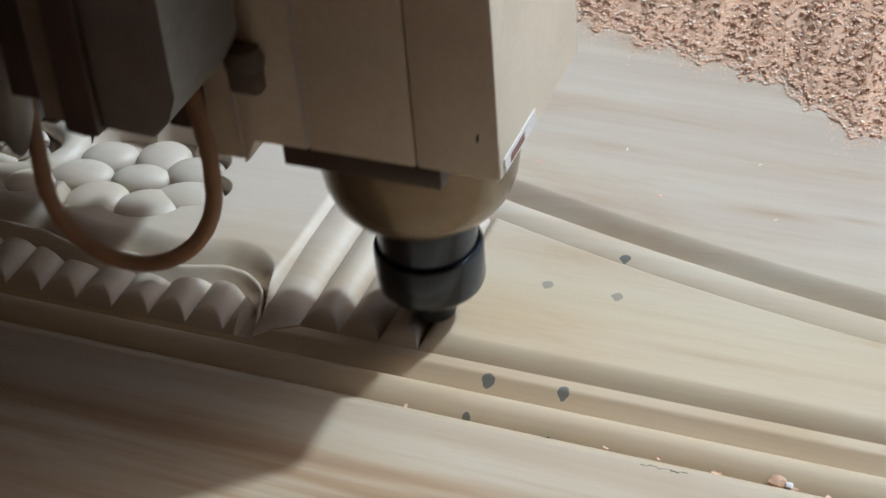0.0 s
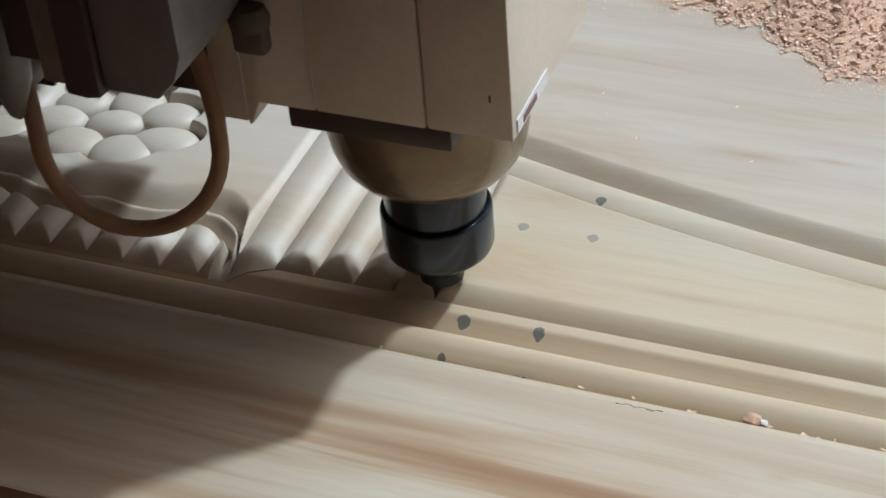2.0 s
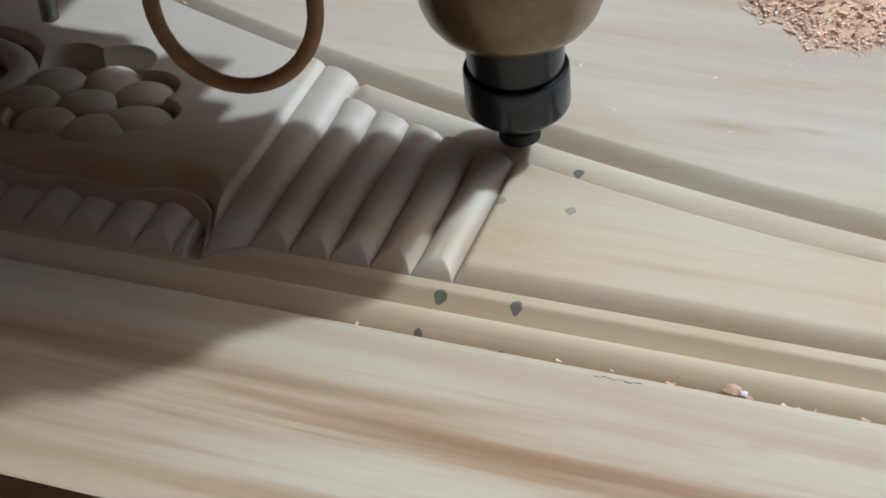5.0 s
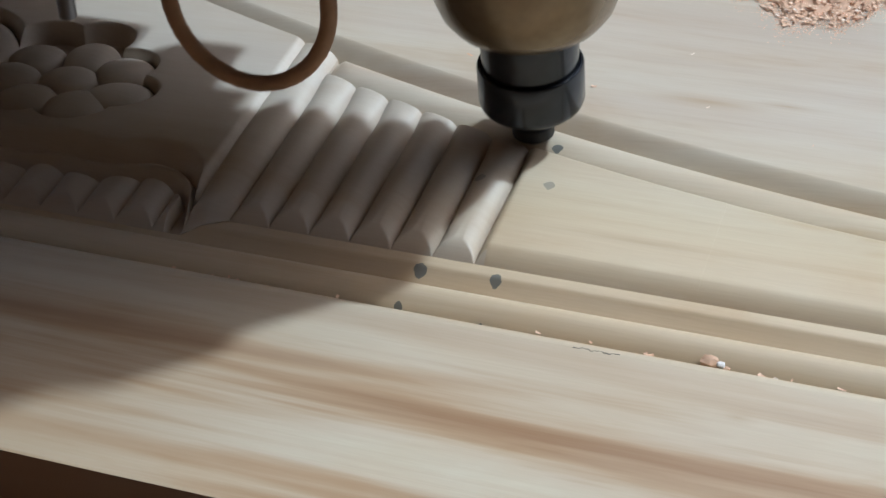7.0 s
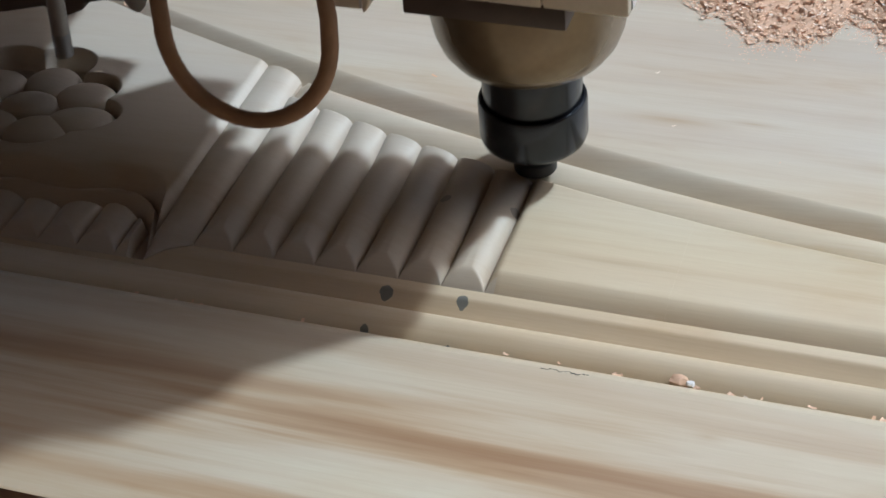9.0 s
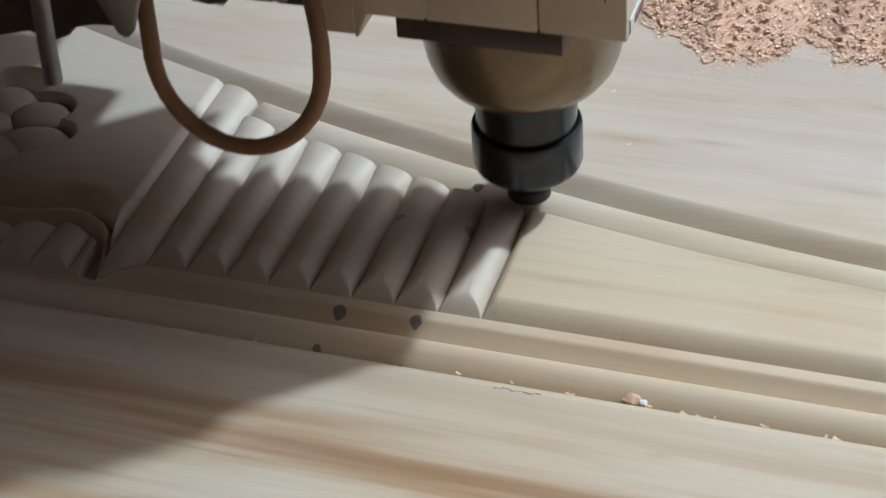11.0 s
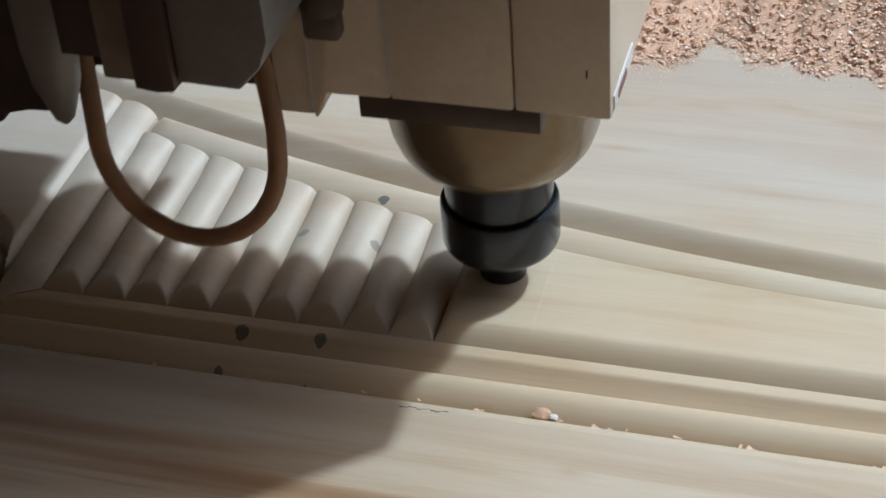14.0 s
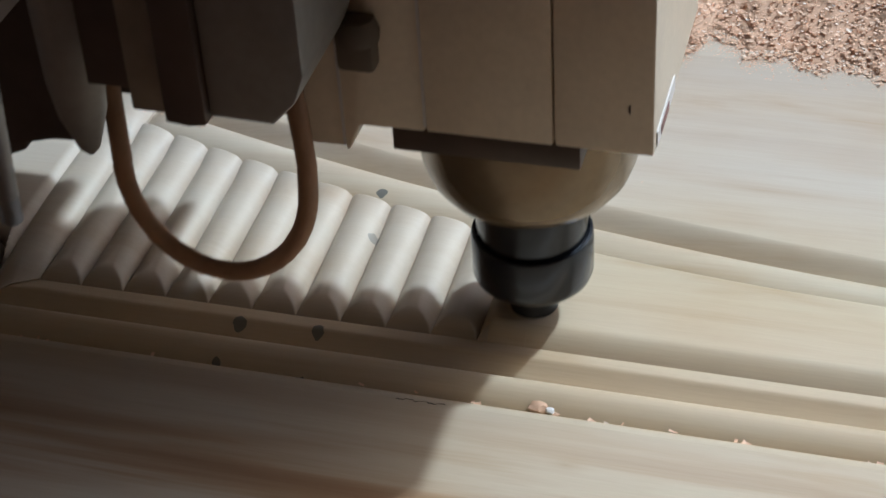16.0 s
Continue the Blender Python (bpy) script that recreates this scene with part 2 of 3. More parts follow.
def patch(name, mat, parent, x0, x1, nx, ya, yb, ny, height, zb=-0.02, label="", ease=0.0):
    """A solid whose top is z = height(x, y) over x0..x1 and ya(x)..yb(x), and whose bottom is flat. ease crowds the rows at both y ends."""
    xs = np.linspace(x0, x1, nx)
    s = np.linspace(0, 1, ny)
    s = s * (1 - ease) + ease * (0.5 - 0.5 * np.cos(np.pi * s))
    X = np.repeat(xs[:, None], ny, 1)
    Y = ya(X) + (yb(X) - ya(X)) * s[None, :]
    Z = height(X, Y)
    top = np.stack([X, Y, Z], -1).reshape(-1, 3)
    idx = np.arange(nx * ny).reshape(nx, ny)
    rim = np.concatenate([idx[:, 0], idx[-1, 1:], idx[-2::-1, -1], idx[0, -2:0:-1]])
    low = top[rim].copy()
    low[:, 2] = zb
    verts = np.concatenate([top, top[rim], low])
    quads = np.stack([idx[:-1, :-1], idx[1:, :-1], idx[1:, 1:], idx[:-1, 1:]], -1).reshape(-1, 4)
    k = np.arange(len(rim))
    hi = nx * ny + k
    lo = hi + len(rim)
    walls = np.stack([hi, lo, np.roll(lo, -1), np.roll(hi, -1)], -1)
    faces = quads.tolist() + walls.tolist() + [lo[::-1].tolist()]
    me = bpy.data.meshes.new(name)
    me.from_pydata(verts.tolist(), [], faces)
    me.materials.append(mat)
    smooth = np.zeros(len(faces), bool)
    smooth[: len(quads)] = True
    me.polygons.foreach_set("use_smooth", smooth)
    me.set_sharp_from_angle(angle=radians(50))
    me.update()
    ob = new(name, me)
    ob.parent = parent
    if label:
        ob["label"] = label
    return ob


# ---- the carved panel ----
P = 0.0125
VX0 = -0.0130
NL = -0.0020
L1, L2 = -0.0112, -0.0245
CREST = -0.0147
NEAR, FAR = -0.1045, 0.36
LEFT, RIGHT = -0.42, 0.62


def const(c):
    return lambda x: np.full_like(x, c)


def e0(x):
    x = np.clip(x, -0.1, 0.2537)
    return 0.0718 - 0.345 * x + 0.68 * x * x


def e1(x):
    x = np.clip(x, -0.45, 0.319)
    return 0.0830 - 0.30 * x + 0.47 * x * x


def quarter(s):
    """0 at s = 1 and beyond, falling as a quarter round to -1 at s = 0."""
    q = 1 - np.clip(s, 0, 1)
    return -(1 - np.sqrt(np.maximum(1 - 0.97 * q * q, 0))) / (1 - math.sqrt(0.03))


def near_line(x):
    return np.interp(x, [-0.5, VX0, 0.0, 1.0], [-0.0085, -0.0085, NL, NL])


def waviness(x, y):
    return 0.00012 * np.sin(x * 61 + 1.3) * np.sin(y * 83 + x * 20)


def field(x, y):
    """The uncut fluted field: rounded over to the near ledge, sharp at the far bead."""
    q = np.clip(1 - (y - NL) / 0.0058, 0, 1)
    z = -0.0039 * q ** 1.55 - 0.0003 * np.clip(1 - (y - NL) / 0.020, 0, 1) ** 2
    return np.minimum(z, 0.0008 * quarter((e0(x) - y) / 0.0008))


def smooth(a, b, x):
    s = np.clip((x - a) / (b - a), 0, 1)
    return s * s * (3 - 2 * s)


def groove(x, v, y):
    """A sharp groove between two rounded flutes."""
    u = np.clip(1 - np.abs(x - v) / (P / 2), 0, 1)
    deep = 0.0041 + 0.0008 * smooth(NL, 0.006, y) - 0.0010 * smooth(0.006, e0(x), y) - 0.0012 * smooth(-0.010, 0.0, y - e0(x))
    return -deep * (0.68 * u ** 2 + 0.32 * u ** 8)


RISE = 0.0016
panel = empty("carved_panel")
panel.location.z = RISE
tagged(panel, "pale pine board half carved with flutes, beads and flowers", "wood panel")


def near_top(x, y):
    d = L2 - y
    return -0.0046 * (1 - np.clip(d / 0.0066, 0, 1)) ** 1.35 + waviness(x, y) * np.clip(d / 0.02, 0, 1)


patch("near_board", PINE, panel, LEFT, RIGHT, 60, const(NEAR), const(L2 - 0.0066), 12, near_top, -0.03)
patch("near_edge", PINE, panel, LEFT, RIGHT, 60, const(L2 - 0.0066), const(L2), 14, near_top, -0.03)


def roll(w):
    """The height of a bead over its width: steep at 0, highest at 0.72, still falling gently at 1."""
    q = np.clip((0.72 - w) / 0.72, 0, 1)
    return np.where(w < 0.72, 1 - 0.55 * q ** 2 - 0.45 * (1 - np.sqrt(np.maximum(1 - 0.98 * q * q, 0))), 1 - 2.6 * (w - 0.72) ** 2)


def bead_top(x, y):
    w = (y - L2) / (CREST - L2)
    back = np.clip((y - CREST) / (L1 - CREST), 0, 1)
    return np.where(w < 1, -0.0078 + 0.0060 * roll(np.clip(w, 0, 1)), -0.0030 - 0.0055 * back)


patch("outer_bead", PINE, panel, LEFT, RIGHT, 60, const(L2), const(L1), 26, bead_top, -0.03, ease=0.7)


def band_top(x, y):
    """A flat ledge, then a plain slope down to the foot of the bead."""
    fall = np.clip((-0.0055 - y) / (-0.0055 - L1), 0, 1)
    return -0.0041 + 0.0002 * smooth(-0.0055, NL, y) - 0.0046 * fall


patch("inner_band", PINE, panel, LEFT, VX0, 40, const(L1), near_line, 22, band_top, -0.03, ease=0.5)
patch("inner_band", PINE, panel, VX0, 0.0, 14, const(L1), near_line, 22, band_top, -0.03, ease=0.5)
patch("inner_band", PINE, panel, 0.0, RIGHT, 60, const(L1), near_line, 22, band_top, -0.03, ease=0.5)


def divider_top(x, y):
    u = np.clip(np.abs((x - VX0 / 2) / (VX0 / 2)), 0, 1)
    deep = np.where(x < VX0 / 2, 0.0016 + 0.0020 * (1 - smooth(0.0, 0.035, y)), 0.0034)
    z = -0.0003 - deep * (0.75 * u ** 2 + 0.25 * u ** 7)
    foot = band_top(x, near_line(x)) + 0.0003
    return foot + (z - foot) * smooth(-0.0015, 0.0100, y - near_line(x))


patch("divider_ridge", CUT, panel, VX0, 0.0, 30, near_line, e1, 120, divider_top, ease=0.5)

NFLUTE = 11
for i in range(NFLUTE):
    def flute_top(x, y, i=i):
        z = np.minimum(groove(x, i * P, y), groove(x, (i + 1) * P, y))
        stop = -0.0039 * np.clip(1 - (y - NL) / 0.0035, 0, 1)
        return np.minimum(np.minimum(field(x, y), stop), z)
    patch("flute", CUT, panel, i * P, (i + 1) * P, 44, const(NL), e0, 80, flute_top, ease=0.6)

patch("uncut_field", PINE, panel, NFLUTE * P, (NFLUTE + 0.02) * P, 10, const(NL), e0, 60, lambda x, y: np.minimum(field(x, y), groove(x, NFLUTE * P, y)), ease=0.6)
patch("uncut_field", PINE, panel, (NFLUTE + 0.02) * P, RIGHT, 90, const(NL), e0, 60, lambda x, y: field(x, y), ease=0.6)


def far_bead_top(x, y):
    s = np.clip((y - e0(x)) / (e1(x) - e0(x)), 0, 1)
    z = np.where(s < 0.9, -0.0047 + 0.0036 * roll(s / 0.9), -0.00183 - 0.0040 * np.clip((s - 0.9) / 0.1, 0, 1))
    return np.minimum(z, -0.0050 * (1 - np.sqrt(np.clip(x / 0.004, 0, 1))))


patch("far_bead", PINE, panel, 0.0, RIGHT, 160, e0, e1, 26, far_bead_top, ease=0.7)


def far_slope_top(x, y):
    return -0.0058 * np.clip(1 - (y - e1(x)) / 0.0078, 0, 1) ** 1.4


patch("far_cove", PINE, panel, LEFT, RIGHT, 180, e1, lambda x: e1(x) + 0.0078, 24, far_slope_top, ease=0.4)
patch("far_board", PINE, panel, LEFT, RIGHT, 80, lambda x: e1(x) + 0.0078, const(FAR), 20, lambda x, y: waviness(x, y) * np.clip((y - e1(x) - 0.0078) / 0.02, 0, 1), -0.03)

# ---- carved flowers and scroll ----
SX = [-0.45, -0.20, -0.15, -0.111, -0.0981, -0.0854, -0.0766, -0.0661, -0.0551, -0.0464, -0.0337, -0.0255, -0.0185, -0.0152, -0.0130]
SY = [0.018, 0.016, 0.019, 0.017, 0.0165, 0.0125, 0.0114, 0.0142, 0.0123, 0.0125, 0.0161, 0.0150, 0.0105, 0.0050, -0.0070]
BERRIES = [(-0.1028, 0.0484, 0.0100, 0.0070), (-0.0823, 0.0518, 0.0092, 0.0060), (-0.0658, 0.0596, 0.0092, 0.0070),
           (-0.0908, 0.0380, 0.0096, 0.0078), (-0.0722, 0.0384, 0.0104, 0.0080), (-0.0618, 0.0461, 0.0112, 0.0072),
           (-0.0986, 0.0600, 0.0090, 0.0070), (-0.0802, 0.0640, 0.0086, 0.0085), (-0.1171, 0.0388, 0.0090, 0.0070)]
HOLLOWS = [(-0.097, 0.0675, 0.012, 0.010), (-0.080, 0.0715, 0.011, 0.009), (-0.133, 0.058, 0.026, 0.021)]
TILT = 0.27


def oval(x, y, c):
    dx, dy = x - c[0], y - c[1]
    p, q = dx * math.cos(TILT) + dy * math.sin(TILT), -dx * math.sin(TILT) + dy * math.cos(TILT)
    return np.sqrt((p / c[2]) ** 2 + (q / c[3]) ** 2)


def scroll(x):
    k = [np.interp(x + d, SX, SY) for d in (-0.002, -0.001, 0, 0.001, 0.002)]
    return sum(k) / 5


def flower_field(x, y):
    z = np.zeros_like(x)
    for c in BERRIES:
        z = np.minimum(z, -0.0085 * (1 - smooth(1.06, 1.36, oval(x, y, c))))
    for c in HOLLOWS:
        z = np.minimum(z, -0.0085 * (1 - smooth(0.86, 1.10, oval(x, y, c))))
    # towards the divider
    z = np.minimum(z, -(0.0018 + 0.0022 * (1 - smooth(0.0, 0.035, y))) * np.clip(1 - (VX0 - x) / 0.0032, 0, 1) ** 2.0)
    # the scroll: a rounded drop, a thin lip, a steep face
    ys = scroll(x)
    d = y - ys
    z = np.minimum(z, -0.0066 * np.clip(1 - (d - 0.0022) / 0.0085, 0, 1) ** 1.6)
    band = np.where(d > 0, -0.0030 - 0.0036 * np.clip((d - 0.0011) / 0.0011, 0, 1), -0.0030 - 0.0056 * np.clip(-d / 0.0048, 0, 1) ** 1.1)
    z = np.where(d < 0.0022, band, z)
    # the small flutes below it
    u = np.abs(((x + 0.0225) / P) % 1.0 - 0.5) * 2
    fl = -0.0022 - 0.0036 * (0.8 * u ** 2 + 0.2 * u ** 7)
    fl = np.minimum(fl, -0.0022 - 0.0042 * np.clip(1 - (y + 0.0085) / 0.0064, 0, 1) ** 1.7)
    fl = np.minimum(fl, -0.0022 - 0.0064 * np.clip((y - ys + 0.0062) / 0.0014, 0, 1))
    return np.where(d < -0.0048, np.where(x < -0.0185, fl, np.minimum(band, fl)), z)


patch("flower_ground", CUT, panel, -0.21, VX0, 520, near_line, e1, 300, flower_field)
patch("plain_ground", PINE, panel, LEFT, -0.21, 12, near_line, e1, 12, lambda x, y: 0 * x)


def berry(c, h=0.0058):
    bm = bmesh.new()
    bmesh.ops.create_uvsphere(bm, u_segments=36, v_segments=18, radius=1.0)
    for v in bm.verts:
        x, y, z = v.co
        k = 1 + 0.05 * math.sin(3 * x + c[0] * 900) * y
        p, q = x * c[2] * k * 1.12, y * c[3] * 1.12
        v.co = Vector((c[0] + p * math.cos(TILT) - q * math.sin(TILT), c[1] + p * math.sin(TILT) + q * math.cos(TILT), -0.0062 + (abs(z) ** 0.68) * math.copysign(h, z)))
    return bm


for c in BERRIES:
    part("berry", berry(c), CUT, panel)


def ring_bm(cx, cy, r0, r1, a0, a1, h, n=60):
    """A carved petal: a rounded curl from angle a0 to a1, its radius going from r0 to r1."""
    pts = []
    for i in range(n):
        s = i / (n - 1)
        a, r = a0 + (a1 - a0) * s, r0 + (r1 - r0) * s
        pts.append(Vector((cx + r * 1.15 * math.cos(a), cy + r * 0.85 * math.sin(a), -0.0055)))
    bm = bmesh.new()
    rings = []
    for i, p in enumerate(pts):
        d = (pts[min(i + 1, n - 1)] - pts[max(i - 1, 0)]).normalized()
        side = d.cross(Vector((0, 0, 1)))
        w = h * (0.25 + 0.75 * math.sin(math.pi * (i + 0.5) / n) ** 0.5)
        rings.append([bm.verts.new(p + side * w * math.cos(2 * math.pi * k / 14) + Vector((0, 0, w * math.sin(2 * math.pi * k / 14)))) for k in range(14)])
    for a, b in zip(rings, rings[1:]):
        for k in range(14):
            bm.faces.new((a[k], a[(k + 1) % 14], b[(k + 1) % 14], b[k]))
    bm.faces.new(rings[0][::-1])
    bm.faces.new(rings[-1])
    bmesh.ops.recalc_face_normals(bm, faces=bm.faces[:])
    return bm


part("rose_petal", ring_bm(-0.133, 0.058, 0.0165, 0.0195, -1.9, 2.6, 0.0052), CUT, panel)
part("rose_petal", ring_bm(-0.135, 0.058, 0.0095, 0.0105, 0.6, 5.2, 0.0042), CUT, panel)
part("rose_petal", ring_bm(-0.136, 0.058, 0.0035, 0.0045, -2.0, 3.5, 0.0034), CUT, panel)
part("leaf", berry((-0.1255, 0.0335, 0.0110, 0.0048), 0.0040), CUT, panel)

split = []
for k in range(22):
    x = 0.1120 + 0.0125 * k / 21
    y = -0.0310 - 0.00035 * math.sin(k * 0.9) - 0.00025 * math.sin(k * 2.3 + 1)
    split.append(Vector((x, y, float(near_top(np.array(x), np.array(y))) - 0.00004)))
part("split", tube_bm(split, 0.00013, 6, 0.5, 12), CARBIDE, panel, "fine dark split in the board")

# ---- bed, floor and dust ----
bed = part("machine_bed", box_bm(-0.9, 1.1, -0.6, 1.0, -0.10, -0.0286, 0.002), BED)
tagged(bed, "dark brown machine bed board under the panel", "machine bed", kind="structure")
# The floor is out of view; its tan is chosen to bounce warm light.
gm = bmesh.new()
bmesh.ops.create_grid(gm, x_segments=20, y_segments=20, size=60)
for v in gm.verts:
    v.co.z = -0.9
ground = part("ground", gm, FLOOR)
tagged(ground, "unseen workshop floor, tan to bounce warm light up", "floor", kind="structure")
for k, (lx, ly) in enumerate(((-0.8, -0.5), (1.0, -0.5), (-0.8, 0.9), (1.0, 0.9))):
    part("leg", box_bm(lx - 0.04, lx + 0.04, ly - 0.04, ly + 0.04, -0.9, -0.1, 0.004), BROWN, bed)

# Unseen roof and walls, added to steer sky light and warm bounce.
SKY_BLOCK = plain("sky_block_sheet", (0.44, 0.34, 0.24), 0.6, 0.0, 0.4, 30, 0.8, 0.1)
BOUNCE_WALL = plain("bounce_wall_ochre", (0.52, 0.37, 0.23), 0.8, 0.0, 0.3, 40, 0.8, 0.2)
tagged(part("unseen_roof", box_bm(-3.6, 4.0, -4.0, -0.15, 2.3, 2.4, 0.0), SKY_BLOCK), "unseen brown roof sheet added to block sky light", "roof", kind="structure")
tagged(part("unseen_wall_south", box_bm(-4.0, 4.0, -4.2, -4.0, -0.9, 2.3, 0.0), BOUNCE_WALL), "unseen ochre wall added to block sky and bounce warm light", "wall", kind="structure")
tagged(part("unseen_wall_north", box_bm(-6.0, 6.0, 3.0, 3.2, -0.9, 2.3, 0.0), BOUNCE_WALL), "unseen ochre wall added to block the low sky", "wall", kind="structure")
tagged(part("unseen_wall_west", box_bm(-4.2, -4.0, -4.2, -0.15, -0.9, 2.4, 0.0), BOUNCE_WALL), "unseen ochre wall added to block sky and bounce warm light", "wall", kind="structure")
tagged(part("unseen_wall_east", box_bm(4.0, 4.2, -4.2, -0.15, -0.9, 2.4, 0.0), BOUNCE_WALL), "unseen ochre wall added to block sky and bounce warm light", "wall", kind="structure")

DX = [-0.42, -0.16, 0.03, 0.06, 0.08, 0.11, 0.133, 0.150, 0.163, 0.180, 0.20, 0.25, 0.62]
DY = [0.33, 0.29, 0.181, 0.171, 0.166, 0.154, 0.137, 0.135, 0.151, 0.144, 0.139, 0.138, 0.13]


def dust_line(x):
    return np.interp(x, DX, DY) + 0.0025 * np.sin(x * 310) + 0.0015 * np.sin(x * 770 + 1)


dust_rng = np.random.RandomState(4)


def dust_top(x, y):
    d = y - dust_line(x)
    return -0.002 + 0.0026 * np.clip(d / 0.004, 0, 1) + 0.012 * smooth(0.0, 0.06, d) + 0.0009 * np.sin(x * 900 + y * 300) * np.sin(y * 1100 - x * 200) * np.clip(d / 0.006, 0, 1)


heap = empty("sawdust_heap")
heap.location = (0, -0.002, RISE)
tagged(heap, "heap of reddish curled wood shavings lying on the board", "sawdust", kind="stuff")
patch("sawdust", CHIP, heap, -0.12, 0.42, 300, dust_line, const(0.345), 120, dust_top, -0.004)


def flakes(name, places, size, seed, parent):
    rng = random.Random(seed)
    verts, faces = [], []
    for x, y, z in places:
        s = size * rng.uniform(0.5, 1.5)
        m = Euler((rng.uniform(-0.14, 0.14), rng.uniform(-0.14, 0.14), rng.uniform(0, 6.28))).to_matrix()
        w, curl, n = s * rng.uniform(0.25, 0.6), rng.uniform(0.3, 1.8), 4
        base = len(verts)
        low = 0.0
        pts = []
        for i in range(n + 1):
            a = curl * (i / n - 0.5)
            for sx in (-0.5, 0.5):
                pts.append(m @ Vector((s * math.sin(a) / max(curl, 0.2), sx * w, s * (1 - math.cos(a)) / max(curl, 0.2))))
        low = min(p.z for p in pts)
        for p in pts:
            verts.append((x + p.x, y + p.y, z + p.z - low * 0.75))
        for i in range(n):
            faces.append((base + 2 * i, base + 2 * i + 1, base + 2 * i + 3, base + 2 * i + 2))
    me = bpy.data.meshes.new(name)
    me.from_pydata(verts, [], faces)
    me.materials.append(CHIPS)
    ob = new(name, me)
    ob.parent = parent
    return ob


def chip_material():
    m, n, l, b = material("wood_shavings", 0.6, 0.0, 0.35)
    geo = n.new("ShaderNodeNewGeometry")
    col = ramp(n, l, geo.outputs["Random Per Island"], [(0.0, (0.70, 0.44, 0.28)), (0.4, (0.78, 0.53, 0.37)), (0.86, (0.82, 0.60, 0.44)), (1.0, (0.93, 0.84, 0.74))])
    l.new(col, b.inputs["Base Color"])
    return m


CHIPS = chip_material()
spots = []
rng = random.Random(11)
while len(spots) < 30000:
    x, d = rng.uniform(0.0, 0.36), rng.random() ** 1.25 * 0.11
    y = float(dust_line(np.array(x))) - 0.002 + d
    if y < 0.33:
        spots.append((x, y, max(float(dust_top(np.array(x), np.array(y))), 0.0) + rng.uniform(-0.0004, 0.001)))
tagged(flakes("shavings", spots, 0.0012, 5, heap), kind="stuff")
spots = []
for k in range(15000):
    x = rng.uniform(0.0, 0.34)
    spots.append((x, float(dust_line(np.array(x))) + 0.0025 - abs(rng.gauss(0, 0.0050)), 0.0))
tagged(flakes("fine_dust", spots, 0.0006, 6, heap), kind="stuff")

spots = []
for k in range(110):
    x = rng.uniform(-0.16, -0.075)
    spots.append((x, float(e1(np.array(x))) + rng.gauss(0.002, 0.003), -0.002))
for k in range(9):
    x = rng.uniform(0.02, 0.30)
    spots.append((x, float(e1(np.array(x))) + 0.016 + abs(rng.gauss(0.0, 0.03)), 0.0001))
for k in range(30):
    spots.append((rng.uniform(-0.02, 0.3), L2 + rng.gauss(0.0, 0.0006), -0.0046))
for k in range(40):
    x = rng.uniform(-0.01, 0.3)
    spots.append((x, float(e1(np.array(x))) + rng.gauss(0.0, 0.0006), -0.0055))
loose = empty("loose_shavings")
loose.location.z = RISE
tagged(loose, "small pale wood crumbs scattered along the mouldings", "wood chips", kind="stuff")
tagged(flakes("crumbs", spots, 0.0017, 9, loose), kind="stuff")


def crumb(x, y, z, r, mat, seed, label):
    bm = bmesh.new()
    bmesh.ops.create_icosphere(bm, subdivisions=2, radius=r)
    rr = random.Random(seed)
    for v in bm.verts:
        v.co = Vector((v.co.x * 1.3, v.co.y, v.co.z * 0.8)) * rr.uniform(0.7, 1.2) + Vector((x, y, z))
    return tagged(part("wood_crumb", bm, mat), label, "wood chip")


crumb(0.1460, -0.0228, -0.0030, 0.0021, CHIP, 1, "orange brown torn wood crumb in the bead groove")
crumb(0.1492, -0.0232, -0.0028, 0.0010, LABEL, 2, "pale wood crumb in the bead groove")
crumb(0.1510, -0.0240, -0.0032, 0.0007, CHIP, 3, "small brown wood crumb in the bead groove")

# ---- the router head ----
head = empty("router_head")
tagged(head, "ivory router head with a grey spindle nose and black collet nut", "router")
part("cutter", lathe_bm([(0.0002, -0.0020), (0.0022, -0.0014), (0.0040, -0.0002), (0.0054, 0.0010), (0.0063, 0.0016), (0.0064, 0.0052), (0.0058, 0.0058), (0.0058, 0.0140)], 32), CARBIDE, head, "dark carving bit")
nut = part("collet_nut", lathe_bm([(0.0090, 0.0112), (0.0118, 0.0112), (0.0138, 0.0120), (0.0152, 0.0134), (0.0157, 0.0150), (0.0157, 0.0262), (0.0154, 0.0269), (0.0147, 0.0271), (0.0143, 0.0266), (0.0130, 0.0266)], 72), STEEL, head, "blackened steel collet nut")
part("nut_collar", lathe_bm([(0.0120, 0.0260), (0.0141, 0.0260), (0.0143, 0.0300), (0.0146, 0.0390), (0.0140, 0.0440)], 72), STEEL, nut)
part("spindle_nose", lathe_bm([(0.0120, 0.0445), (0.0175, 0.0425), (0.0195, 0.0425), (0.0225, 0.0440), (0.0250, 0.0475), (0.0266, 0.0520), (0.0274, 0.0570), (0.0278, 0.0640), (0.0278, 0.0800)], 96), NOSE, head, "tan painted spindle nose")
part("flange", box_bm(-0.0250, 0.0190, -0.0302, 0.0250, 0.0690, 0.0765, 0.0006), BROWN, head, "dark brown flange plate")
FY, BY = -0.0315, 0.0310
body = part("housing", box_bm(-0.0163, 0.0130, FY, BY + 0.006, 0.0760, 0.1780, 0.0006), WHITE, head)
part("side_cover", box_bm(0.0133, 0.0357, FY, BY, 0.0760, 0.1780, 0.0008), WHITE, head)
